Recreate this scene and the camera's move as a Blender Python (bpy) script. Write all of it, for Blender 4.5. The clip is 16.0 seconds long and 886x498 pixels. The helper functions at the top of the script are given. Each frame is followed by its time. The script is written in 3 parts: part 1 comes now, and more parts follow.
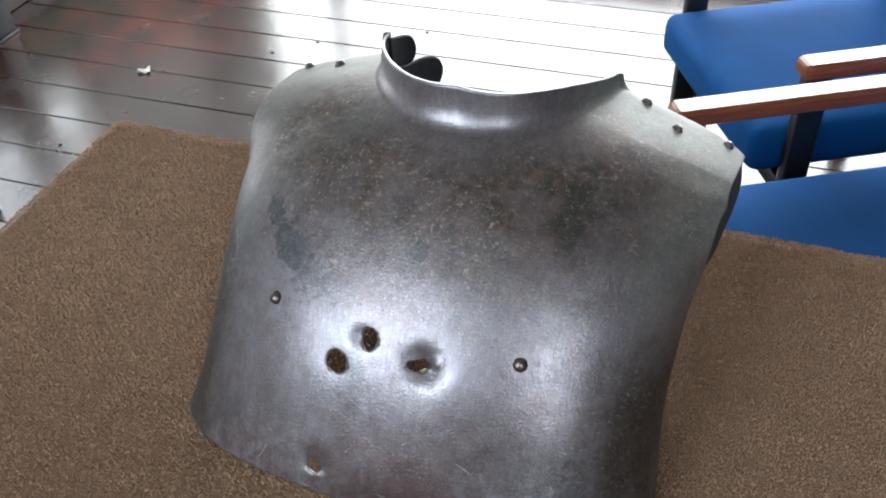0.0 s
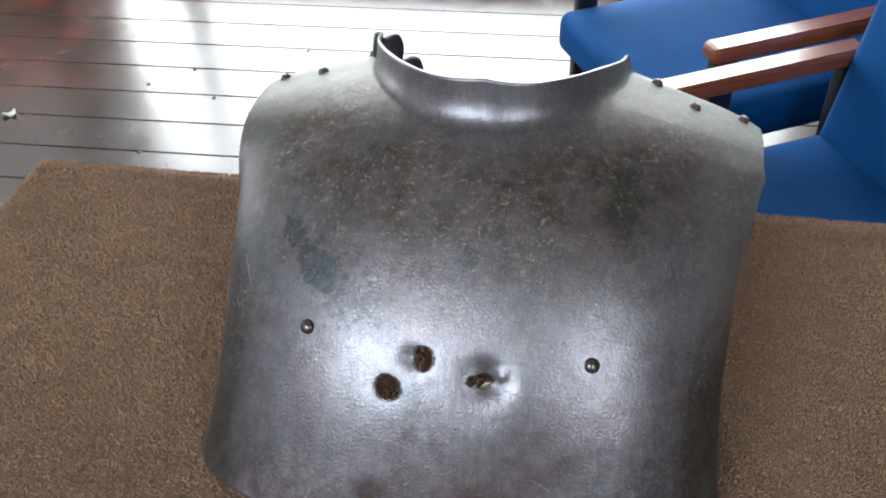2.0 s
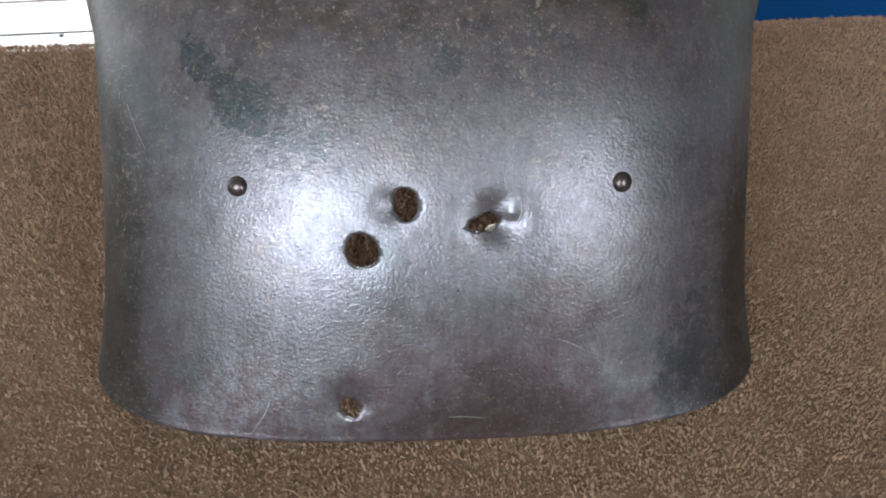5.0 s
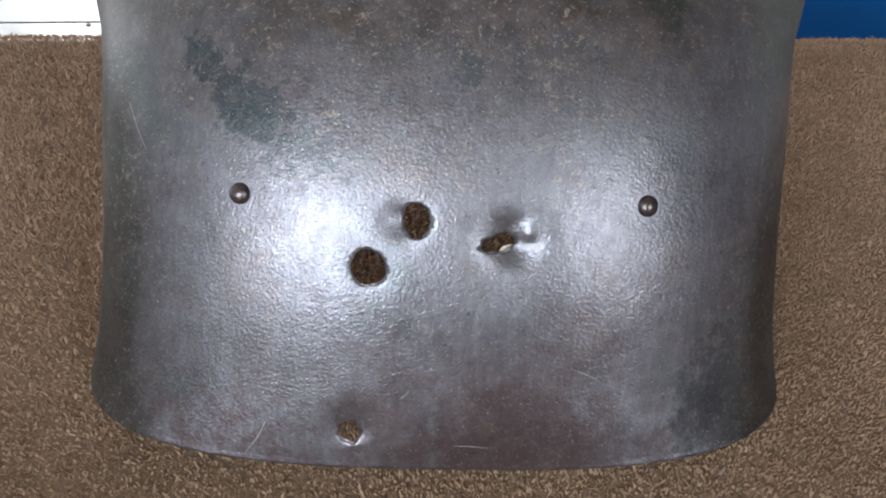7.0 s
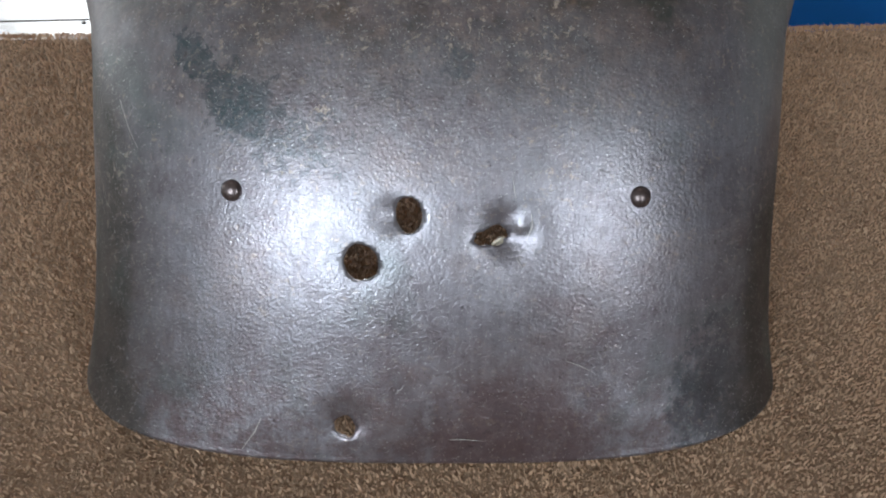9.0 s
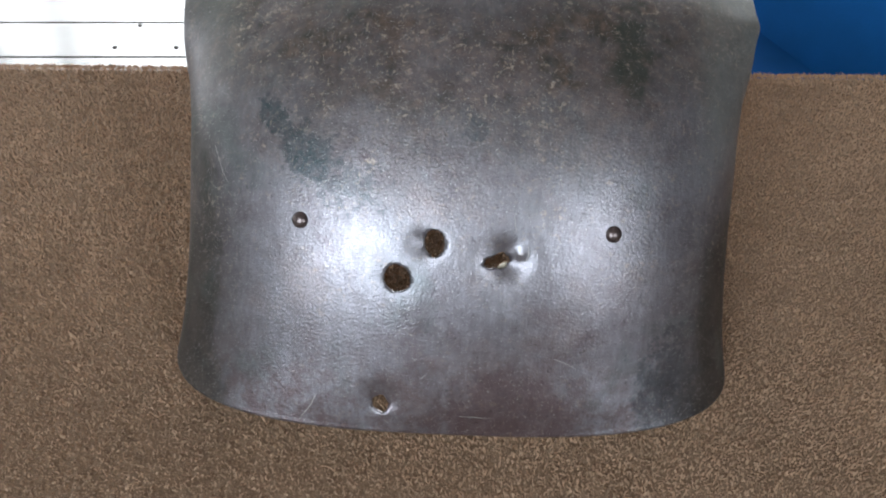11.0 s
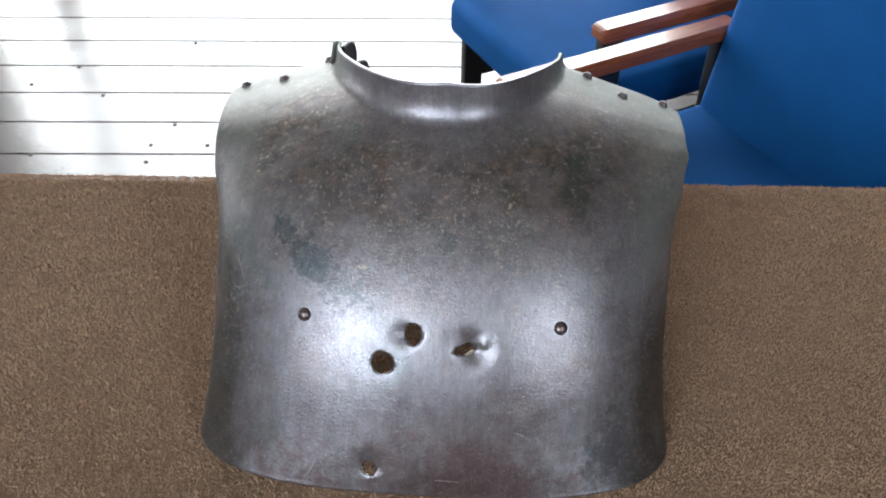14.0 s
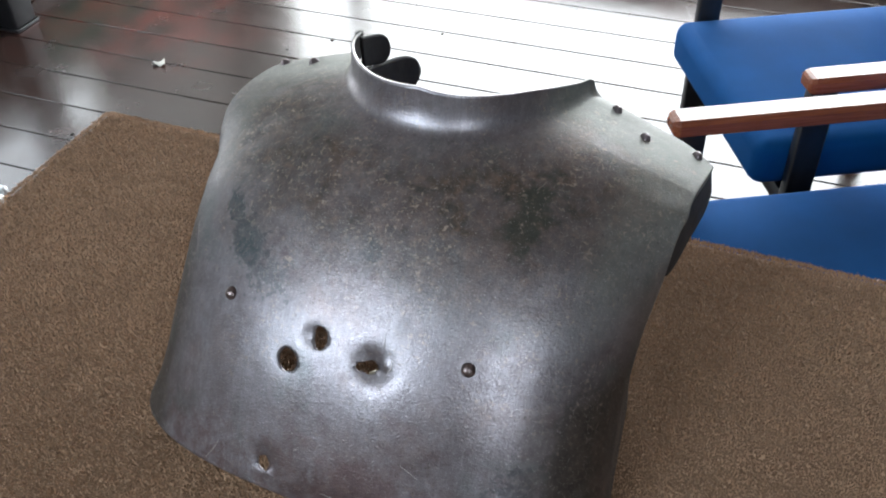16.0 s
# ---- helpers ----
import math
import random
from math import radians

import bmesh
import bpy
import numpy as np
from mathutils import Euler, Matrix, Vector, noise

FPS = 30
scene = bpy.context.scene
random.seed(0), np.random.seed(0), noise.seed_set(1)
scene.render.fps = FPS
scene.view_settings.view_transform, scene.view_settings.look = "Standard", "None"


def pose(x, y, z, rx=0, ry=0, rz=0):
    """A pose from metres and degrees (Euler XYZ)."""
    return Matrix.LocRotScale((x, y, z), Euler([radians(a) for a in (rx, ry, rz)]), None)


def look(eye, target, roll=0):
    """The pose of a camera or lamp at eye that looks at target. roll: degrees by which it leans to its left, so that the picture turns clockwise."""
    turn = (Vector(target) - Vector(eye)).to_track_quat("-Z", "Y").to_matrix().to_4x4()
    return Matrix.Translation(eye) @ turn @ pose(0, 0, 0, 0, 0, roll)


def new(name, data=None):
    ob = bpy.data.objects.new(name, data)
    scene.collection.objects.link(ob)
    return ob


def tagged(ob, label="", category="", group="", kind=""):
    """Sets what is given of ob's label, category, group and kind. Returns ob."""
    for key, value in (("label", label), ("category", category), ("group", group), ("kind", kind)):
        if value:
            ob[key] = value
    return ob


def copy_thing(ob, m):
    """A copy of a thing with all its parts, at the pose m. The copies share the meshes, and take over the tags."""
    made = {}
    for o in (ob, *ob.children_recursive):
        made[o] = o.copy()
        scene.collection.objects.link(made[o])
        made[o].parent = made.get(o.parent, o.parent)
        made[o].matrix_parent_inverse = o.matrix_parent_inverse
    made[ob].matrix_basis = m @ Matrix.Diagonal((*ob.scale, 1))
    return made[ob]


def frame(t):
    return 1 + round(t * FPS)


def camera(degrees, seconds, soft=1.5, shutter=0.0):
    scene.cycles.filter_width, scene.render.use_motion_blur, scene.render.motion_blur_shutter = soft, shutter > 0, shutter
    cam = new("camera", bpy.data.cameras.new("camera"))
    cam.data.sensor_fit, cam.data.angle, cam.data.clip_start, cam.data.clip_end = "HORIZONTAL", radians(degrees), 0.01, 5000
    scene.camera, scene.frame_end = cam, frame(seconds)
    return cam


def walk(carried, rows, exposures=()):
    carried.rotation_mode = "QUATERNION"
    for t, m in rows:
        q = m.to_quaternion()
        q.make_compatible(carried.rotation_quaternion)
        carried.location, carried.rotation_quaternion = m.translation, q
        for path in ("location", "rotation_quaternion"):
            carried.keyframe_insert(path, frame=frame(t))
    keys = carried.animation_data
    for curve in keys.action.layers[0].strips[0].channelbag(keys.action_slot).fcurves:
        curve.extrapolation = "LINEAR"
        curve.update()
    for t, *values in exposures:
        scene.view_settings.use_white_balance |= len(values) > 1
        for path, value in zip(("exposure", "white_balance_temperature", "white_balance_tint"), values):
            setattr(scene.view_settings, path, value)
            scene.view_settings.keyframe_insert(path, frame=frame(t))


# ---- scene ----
cam = camera(51.0, 16.0, soft=2.0)
PATH = [
    (0, (0.23, -0.427, 1.525), (-0.373, 0.951, 0.207), -2.9),
    (0.5, (0.22, -0.432, 1.524), (-0.395, 0.955, 0.22), -3.1),
    (1, (0.212, -0.426, 1.516), (-0.412, 0.967, 0.225), -3.8),
    (1.5, (0.183, -0.418, 1.503), (-0.416, 0.988, 0.213), -4.3),
    (2, (0.098, -0.434, 1.491), (-0.238, 1.05, 0.193), -1.9),
    (2.5, (0.032, -0.452, 1.477), (-0.084, 1.05, 0.161), -0.6),
    (3, (0.011, -0.452, 1.465), (0.008, 1.0, 0.09), 0.0),
    (3.5, (0.006, -0.448, 1.458), (0.036, 0.996, 0.074), -0.6),
    (4, (0.004, -0.413, 1.414), (0.054, 1.001, 0.001), 0.8),
    (4.2, (-0.008, -0.387, 1.389), (0.061, 0.993, -0.058), 0.5),
    (6.3, (-0.019, -0.342, 1.339), (0.076, 1.045, -0.099), 3.4),
    (6.5, (-0.012, -0.336, 1.339), (0.046, 1.039, -0.112), 2.7),
    (7, (-0.011, -0.335, 1.337), (0.036, 1.051, -0.103), 2.7),
    (7.5, (-0.01, -0.335, 1.334), (0.033, 1.064, -0.095), 2.6),
    (8, (-0.006, -0.334, 1.337), (0.043, 1.057, -0.1), 2.3),
    (8.5, (-0.005, -0.329, 1.337), (0.043, 1.047, -0.114), 2.0),
    (9, (-0.007, -0.334, 1.337), (0.038, 1.041, -0.115), 1.8),
    (9.2, (-0.008, -0.334, 1.339), (0.042, 1.033, -0.12), 2.1),
    (11.3, (0.0, -0.45, 1.485), (-0.021, 0.911, 0.02), 1.7),
    (11.5, (0.002, -0.474, 1.509), (-0.016, 0.892, 0.048), 1.8),
    (12, (0.002, -0.49, 1.538), (-0.004, 0.901, 0.101), 2.2),
    (12.5, (0.014, -0.495, 1.557), (0.003, 0.955, 0.179), 1.5),
    (13, (0.023, -0.503, 1.557), (0.0, 0.966, 0.199), 1.2),
    (13.5, (0.027, -0.507, 1.554), (-0.025, 0.971, 0.208), 0.8),
    (14, (0.034, -0.501, 1.55), (-0.043, 0.985, 0.215), 0.6),
    (14.5, (0.053, -0.489, 1.543), (-0.153, 0.985, 0.208), 0.5),
    (15, (0.169, -0.446, 1.534), (-0.256, 0.98, 0.198), -0.3),
    (15.5, (0.262, -0.416, 1.53), (-0.305, 0.966, 0.201), -1.2),
    (16, (0.274, -0.404, 1.52), (-0.373, 0.958, 0.207), -2.0),
]
walk(cam, [(t, look(eye, target, roll)) for t, eye, target, roll in PATH], [(0.0, 0.0), (1.5, -0.04), (3.0, -0.09), (4.0, -0.06), (6.5, 0.02), (8.5, 0.02), (11.5, 0.08), (13.5, 0.07), (15.0, -0.06), (16.0, -0.12)])

# ---- world and light ----
ROOM = pose(0, 0, 0, 0, 0, 2.4)      # the room and table stand 2.4 degrees turned
TABLE = 0.873
FAR, NEAR, WEST, EAST, CEIL = 3.3, -2.3, -2.38, 3.2, 3.4

world = bpy.data.worlds.new("sky")
scene.world = world
world.use_nodes = True
_n = world.node_tree.nodes
_sky = _n.new("ShaderNodeTexSky")
_sky.sky_type, _sky.sun_disc, _sky.sun_elevation, _sky.sun_rotation = "NISHITA", False, radians(38), radians(150)
_n["Background"].inputs["Strength"].default_value = 0.12
world.node_tree.links.new(_sky.outputs[0], _n["Background"].inputs["Color"])


def window_light(name, m, w, h, watts, colour):
    data = bpy.data.lights.new(name, "AREA")
    data.shape, data.size, data.size_y, data.energy, data.color = "RECTANGLE", w, h, watts, colour
    ob = new(name, data)
    ob.matrix_world = ROOM @ m
    return ob


# windows as (centre x, sill z, width, height) on the far wall and on the wall behind
FAR_WINDOWS = [(-1.90, 0.25, 0.38, 2.3), (-0.34, 0.25, 2.68, 2.3), (2.1, 0.25, 1.9, 2.3)]
WEST_WINDOW = (0.75, 2.15, 0.34, 1.3)      # y from, y to, sill, head
NEAR_WINDOWS = [(-1.16, 1.52, 1.46, 1.54), (1.40, 1.55, 0.76, 1.48)]
for wx, wz, ww, wh in FAR_WINDOWS[:2]:
    window_light("daylight_far", pose(wx, FAR + 0.02, wz + wh / 2, -90, 0, 0), ww, wh, 39 * ww * wh, (0.92, 0.97, 1.0))
ya, yb, za, zb = WEST_WINDOW
window_light("daylight_west", pose(WEST - 0.02, (ya + yb) / 2, (za + zb) / 2, 90, 0, -90), yb - ya, zb - za, 15 * (yb - ya) * (zb - za), (0.88, 0.95, 1.0))
wx, wz, ww, wh = FAR_WINDOWS[2]
window_light("daylight_far", pose(wx, FAR + 0.02, wz + wh / 2, -90, 0, 0), ww, wh, 8 * ww * wh, (0.92, 0.97, 1.0))
for (wx, wz, ww, wh), watts in zip(NEAR_WINDOWS, (46, 48)):
    window_light("daylight_near", pose(wx, NEAR - 0.02, wz + wh / 2, 90, 0, 0), ww, wh, watts * ww * wh, (0.76, 0.9, 1.0))


# ---- materials ----
class Mat:
    """A small node-material builder."""

    def __init__(self, name, rough=0.5, metal=0.0, colour=(0.5, 0.5, 0.5)):
        self.m = bpy.data.materials.new(name)
        self.m.use_nodes = True
        self.t = self.m.node_tree
        self.b = self.t.nodes["Principled BSDF"]
        self.b.inputs["Roughness"].default_value = rough
        self.b.inputs["Metallic"].default_value = metal
        self.b.inputs["Base Color"].default_value = (*colour, 1)
        self.co = self.t.nodes.new("ShaderNodeTexCoord").outputs["Object"]

    def link(self, a, b):
        self.t.links.new(a, b)

    def scaled(self, s, at=(0, 0, 0)):
        n = self.t.nodes.new("ShaderNodeMapping")
        n.inputs["Scale"].default_value = s
        n.inputs["Location"].default_value = at
        self.link(self.co, n.inputs["Vector"])
        return n.outputs[0]

    def noise(self, scale, detail=4, rough=0.55, vector=None, distortion=0.0):
        n = self.t.nodes.new("ShaderNodeTexNoise")
        n.inputs["Scale"].default_value, n.inputs["Detail"].default_value = scale, detail
        n.inputs["Roughness"].default_value, n.inputs["Distortion"].default_value = rough, distortion
        self.link(vector or self.co, n.inputs["Vector"])
        return n.outputs["Fac"]

    def voronoi(self, scale, feature="F1", vector=None, out="Distance"):
        n = self.t.nodes.new("ShaderNodeTexVoronoi")
        n.feature = feature
        n.inputs["Scale"].default_value = scale
        self.link(vector or self.co, n.inputs["Vector"])
        return n.outputs[out]

    def ramp(self, fac, *stops):
        n = self.t.nodes.new("ShaderNodeValToRGB")
        e = n.color_ramp.elements
        while len(e) < len(stops):
            e.new(0.5)
        for i, (p, c) in enumerate(stops):
            c = (c, c, c) if isinstance(c, (int, float)) else c
            e[i].position, e[i].color = p, (*c, 1)
        self.link(fac, n.inputs[0])
        return n.outputs[0]

    def mix(self, fac, a, b, kind="MIX"):
        n = self.t.nodes.new("ShaderNodeMix")
        n.data_type, n.blend_type = "RGBA", kind
        for sock, v in ((n.inputs[0], fac), (n.inputs[6], a), (n.inputs[7], b)):
            if isinstance(v, (int, float)):
                sock.default_value = v if sock.type == 'VALUE' else (v, v, v, 1)
            elif isinstance(v, tuple):
                sock.default_value = (*v, 1)
            else:
                self.link(v, sock)
        return n.outputs[2]

    def math(self, op, a, b=0.0, clamp=False):
        n = self.t.nodes.new("ShaderNodeMath")
        n.operation, n.use_clamp = op, clamp
        for i, v in enumerate((a, b)):
            if isinstance(v, (int, float)):
                n.inputs[i].default_value = v
            else:
                self.link(v, n.inputs[i])
        return n.outputs[0]

    def axis(self, which, vector=None):
        n = self.t.nodes.new("ShaderNodeSeparateXYZ")
        self.link(vector or self.co, n.inputs[0])
        return n.outputs[which]

    def random(self, island=False):
        if island:
            return self.t.nodes.new("ShaderNodeNewGeometry").outputs["Random Per Island"]
        return self.t.nodes.new("ShaderNodeObjectInfo").outputs["Random"]

    def bump(self, height, strength=0.3, distance=0.001, below=None):
        n = self.t.nodes.new("ShaderNodeBump")
        n.inputs["Strength"].default_value, n.inputs["Distance"].default_value = strength, distance
        self.link(height, n.inputs["Height"])
        if below is not None:
            self.link(below, n.inputs["Normal"])
        self.link(n.outputs[0], self.b.inputs["Normal"])
        return n.outputs[0]

    def set(self, name, v):
        self.link(v, self.b.inputs[name])


def steel():
    m = Mat("patinated steel", 0.4, 0.85)
    z = m.axis(2)
    big = m.noise(14, 5, 0.6)
    mid = m.noise(70, 6, 0.7)
    fine = m.noise(520, 3, 0.6)
    col = m.ramp(big, (0.3, (0.125, 0.097, 0.103)), (0.5, (0.205, 0.182, 0.199)), (0.7, (0.285, 0.276, 0.304)))
    col = m.mix(m.ramp(mid, (0.38, 0.0), (0.7, 0.75)), col, (0.295, 0.280, 0.302))
    def near(x, h, rx, rh, noise_scale, amount, lo, hi):
        """A ragged stain round (x, height h) with those half sizes."""
        u = m.math("DIVIDE", m.math("SUBTRACT", m.axis(0), x), rx)
        v = m.math("DIVIDE", m.math("SUBTRACT", z, h), rh)
        d = m.math("SQRT", m.math("ADD", m.math("MULTIPLY", u, u), m.math("MULTIPLY", v, v)))
        e = m.math("ADD", d, m.math("MULTIPLY", m.math("SUBTRACT", m.noise(noise_scale, 8, 0.72), 0.5), amount))
        return m.ramp(e, (lo, 1.0), (hi, 0.0))
    # upright polishing streaks
    streak = m.noise(1.0, 4, 0.6, m.scaled((420, 120, 22)))
    col = m.mix(m.ramp(streak, (0.42, 0.25), (0.6, 0.0)), col, (0.115, 0.096, 0.104))
    # purplish brown bloom low in the middle, with one straighter edge
    bloom = near(0.036, 0.040, 0.062, 0.046, 45, 1.1, 0.62, 1.1)
    bloom = m.math("MULTIPLY", bloom, m.ramp(m.math("ADD", m.axis(0), m.math("MULTIPLY", m.noise(120, 4, 0.7), 0.006)), (0.0, 0.25), (0.004, 1.0)))
    col = m.mix(m.math("MULTIPLY", bloom, 0.7), col, m.ramp(mid, (0.35, (0.088, 0.05, 0.052)), (0.65, (0.155, 0.098, 0.098))))
    # brown-purple mottling along the waist
    low = m.ramp(m.math("ADD", z, m.math("MULTIPLY", big, 0.05)), (0.075, 1.0), (0.125, 0.0))
    low = m.math("MULTIPLY", low, m.ramp(m.noise(85, 6, 0.75), (0.42, 0.0), (0.58, 0.7)))
    col = m.mix(low, col, (0.125, 0.082, 0.082))
    # blue-black corrosion low on the other flank
    blue = near(0.150, 0.050, 0.034, 0.050, 90, 2.6, 0.45, 0.75)
    col = m.mix(m.math("MULTIPLY", blue, 0.65), col, m.ramp(mid, (0.35, (0.03, 0.035, 0.042)), (0.65, (0.085, 0.095, 0.11))))
    # rusty brown bloom over the chest, above a ragged line
    level = m.math("ADD", z, m.math("MULTIPLY", big, 0.05))
    up = m.math("MULTIPLY", m.ramp(level, (0.18, 0.0), (0.25, 1.0)), m.ramp(z, (0.240, 1.0), (0.254, 0.0)))
    rust = m.ramp(m.noise(120, 5, 0.7), (0.36, (0.030, 0.027, 0.022)), (0.53, (0.072, 0.051, 0.039)), (0.68, (0.15, 0.097, 0.07)))
    upm = m.math("MULTIPLY", up, m.ramp(m.noise(26, 5, 0.65), (0.3, 0.35), (0.6, 0.95)))
    col = m.mix(upm, col, rust)
    # dark green-blue scale patch: a ragged body, an arm up to one side, crumbs trailing off
    body = near(-0.094, 0.1835, 0.024, 0.0155, 130, 3.0, 0.70, 0.80)
    arm = near(-0.119, 0.1945, 0.015, 0.0075, 140, 2.6, 0.72, 0.82)
    crumbs = near(-0.072, 0.174, 0.046, 0.024, 170, 4.2, 0.36, 0.44)
    spot_c = near(0.010, 0.2035, 0.010, 0.007, 120, 2.2, 0.62, 0.8)
    patch = m.math("MAXIMUM", m.math("MAXIMUM", body, arm), m.math("MAXIMUM", m.math("MULTIPLY", crumbs, 0.6), m.math("MULTIPLY", spot_c, 0.6)))
    col = m.mix(m.math("MULTIPLY", patch, m.ramp(m.noise(260, 4, 0.7), (0.36, 0.35), (0.6, 0.8))), col, m.ramp(m.noise(130, 4, 0.7), (0.35, (0.016, 0.03, 0.035)), (0.65, (0.042, 0.066, 0.072))))
    green = near(0.108, 0.222, 0.020, 0.016, 60, 2.0, 0.5, 1.1)
    col = m.mix(m.math("MULTIPLY", green, 0.6), col, (0.028, 0.038, 0.028))
    # grey-green window sheen painted into the colour of shoulders and upper flanks
    pale_sheen = m.ramp(m.math("ADD", m.axis(1), m.math("MULTIPLY", big, 0.04)), (0.185, 0.0), (0.235, 1.0))
    pale_sheen = m.math("MULTIPLY", pale_sheen, m.ramp(z, (0.262, 1.0), (0.272, 0.0)))
    tilted = m.math("ADD", z, m.math("MULTIPLY", m.axis(0), 0.12))
    flank = m.math("ADD", m.math("ABSOLUTE", m.math("SUBTRACT", m.axis(0), 0.003)), m.math("MULTIPLY", m.noise(20, 5, 0.7), 0.03))
    flank = m.math("MULTIPLY", m.ramp(flank, (0.160, 0.0), (0.190, 0.6)), m.ramp(m.math("ADD", tilted, m.math("MULTIPLY", big, 0.04)), (0.180, 0.0), (0.225, 1.0)))
    pale_sheen = m.math("MAXIMUM", pale_sheen, flank)
    col = m.mix(m.math("MULTIPLY", pale_sheen, 0.85), col, m.ramp(mid, (0.3, (0.135, 0.143, 0.125)), (0.7, (0.185, 0.194, 0.172))))
    # dark side reflections painted into the colour: brown towards the side edges
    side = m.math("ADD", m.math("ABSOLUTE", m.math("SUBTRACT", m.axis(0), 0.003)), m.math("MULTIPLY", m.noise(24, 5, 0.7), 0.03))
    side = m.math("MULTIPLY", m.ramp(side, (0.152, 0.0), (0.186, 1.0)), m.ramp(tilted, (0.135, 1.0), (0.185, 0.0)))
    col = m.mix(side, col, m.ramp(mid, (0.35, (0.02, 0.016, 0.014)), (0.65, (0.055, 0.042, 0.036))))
    # pale bare flecks
    fl = m.ramp(m.noise(250, 5, 0.72, None, 0.4), (0.572, 0.0), (0.625, 1.0))
    fl = m.math("MULTIPLY", fl, m.ramp(m.noise(22, 4, 0.7), (0.4, 0.0), (0.6, 1.0)))
    col = m.mix(m.math("MULTIPLY", fl, m.ramp(level, (0.12, 0.3), (0.25, 0.95))), col, (0.37, 0.295, 0.24))
    # faint pinkish and greenish clouds, tiny bright and dark specks
    tint = m.noise(17, 4, 0.6, m.scaled((1, 1, 1), (7.3, 2.2, 4.1)))
    col = m.mix(m.ramp(tint, (0.54, 0.0), (0.72, 0.35)), col, (0.225, 0.155, 0.142))
    col = m.mix(m.ramp(tint, (0.28, 0.4), (0.42, 0.0)), col, (0.075, 0.1, 0.095))
    speck = m.ramp(m.noise(900, 2, 0.6), (0.66, 0.0), (0.69, 1.0))
    col = m.mix(m.math("MULTIPLY", speck, 0.7), col, (0.5, 0.48, 0.46))
    grime = m.ramp(m.noise(620, 3, 0.7, None, 0.5), (0.33, 0.8), (0.39, 0.0))
    col = m.mix(m.math("MULTIPLY", grime, m.ramp(mid, (0.4, 0.2), (0.6, 0.9))), col, (0.05, 0.042, 0.042))
    pit = m.ramp(m.noise(260, 3, 0.7), (0.3, 1.0), (0.37, 0.0))
    col = m.mix(m.math("MULTIPLY", pit, 0.5), col, (0.04, 0.03, 0.028))
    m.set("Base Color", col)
    m.set("Metallic", m.mix(side, m.mix(pale_sheen, m.mix(upm, 0.74, 0.4), 0.35), 0.35))
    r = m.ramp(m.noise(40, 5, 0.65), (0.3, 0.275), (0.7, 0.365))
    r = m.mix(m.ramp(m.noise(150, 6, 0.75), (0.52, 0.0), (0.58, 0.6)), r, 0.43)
    m.set("Roughness", m.mix(side, m.mix(pale_sheen, m.mix(upm, r, 0.48), 0.58), 0.55))
    b1 = m.bump(m.noise(580, 3, 0.57), 0.52, 0.0006)
    m.bump(m.noise(60, 3, 0.5), 0.2, 0.001, b1)
    return m.m


def plain(name, colour, rough, metal=0.0, scale=60, vary=0.25, bump=0.15, dist=0.0006):
    m = Mat(name, rough, metal)
    n = m.noise(scale, 5, 0.6)
    dark = tuple(c * (1 - vary) for c in colour)
    light = tuple(min(1, c * (1 + vary)) for c in colour)
    m.set("Base Color", m.ramp(n, (0.3, dark), (0.7, light)))
    m.set("Roughness", m.ramp(m.noise(scale * 0.3, 3), (0.3, max(0.03, rough - 0.06)), (0.7, min(1, rough + 0.06))))
    m.bump(m.noise(scale * 5, 3), bump, dist)
    return m.m


def fabric(name, colour):
    m = Mat(name, 0.85)
    weave = m.voronoi(700)
    big = m.noise(9, 3)
    c = m.ramp(big, (0.3, tuple(v * 0.9 for v in colour)), (0.7, tuple(min(1, v * 1.1) for v in colour)))
    m.set("Base Color", m.mix(m.ramp(weave, (0.2, 0.0), (0.8, 0.3)), c, tuple(v * 0.6 for v in colour)))
    m.b.inputs["Specular IOR Level"].default_value = 0.12
    m.bump(weave, 0.25, 0.0006)
    return m.m


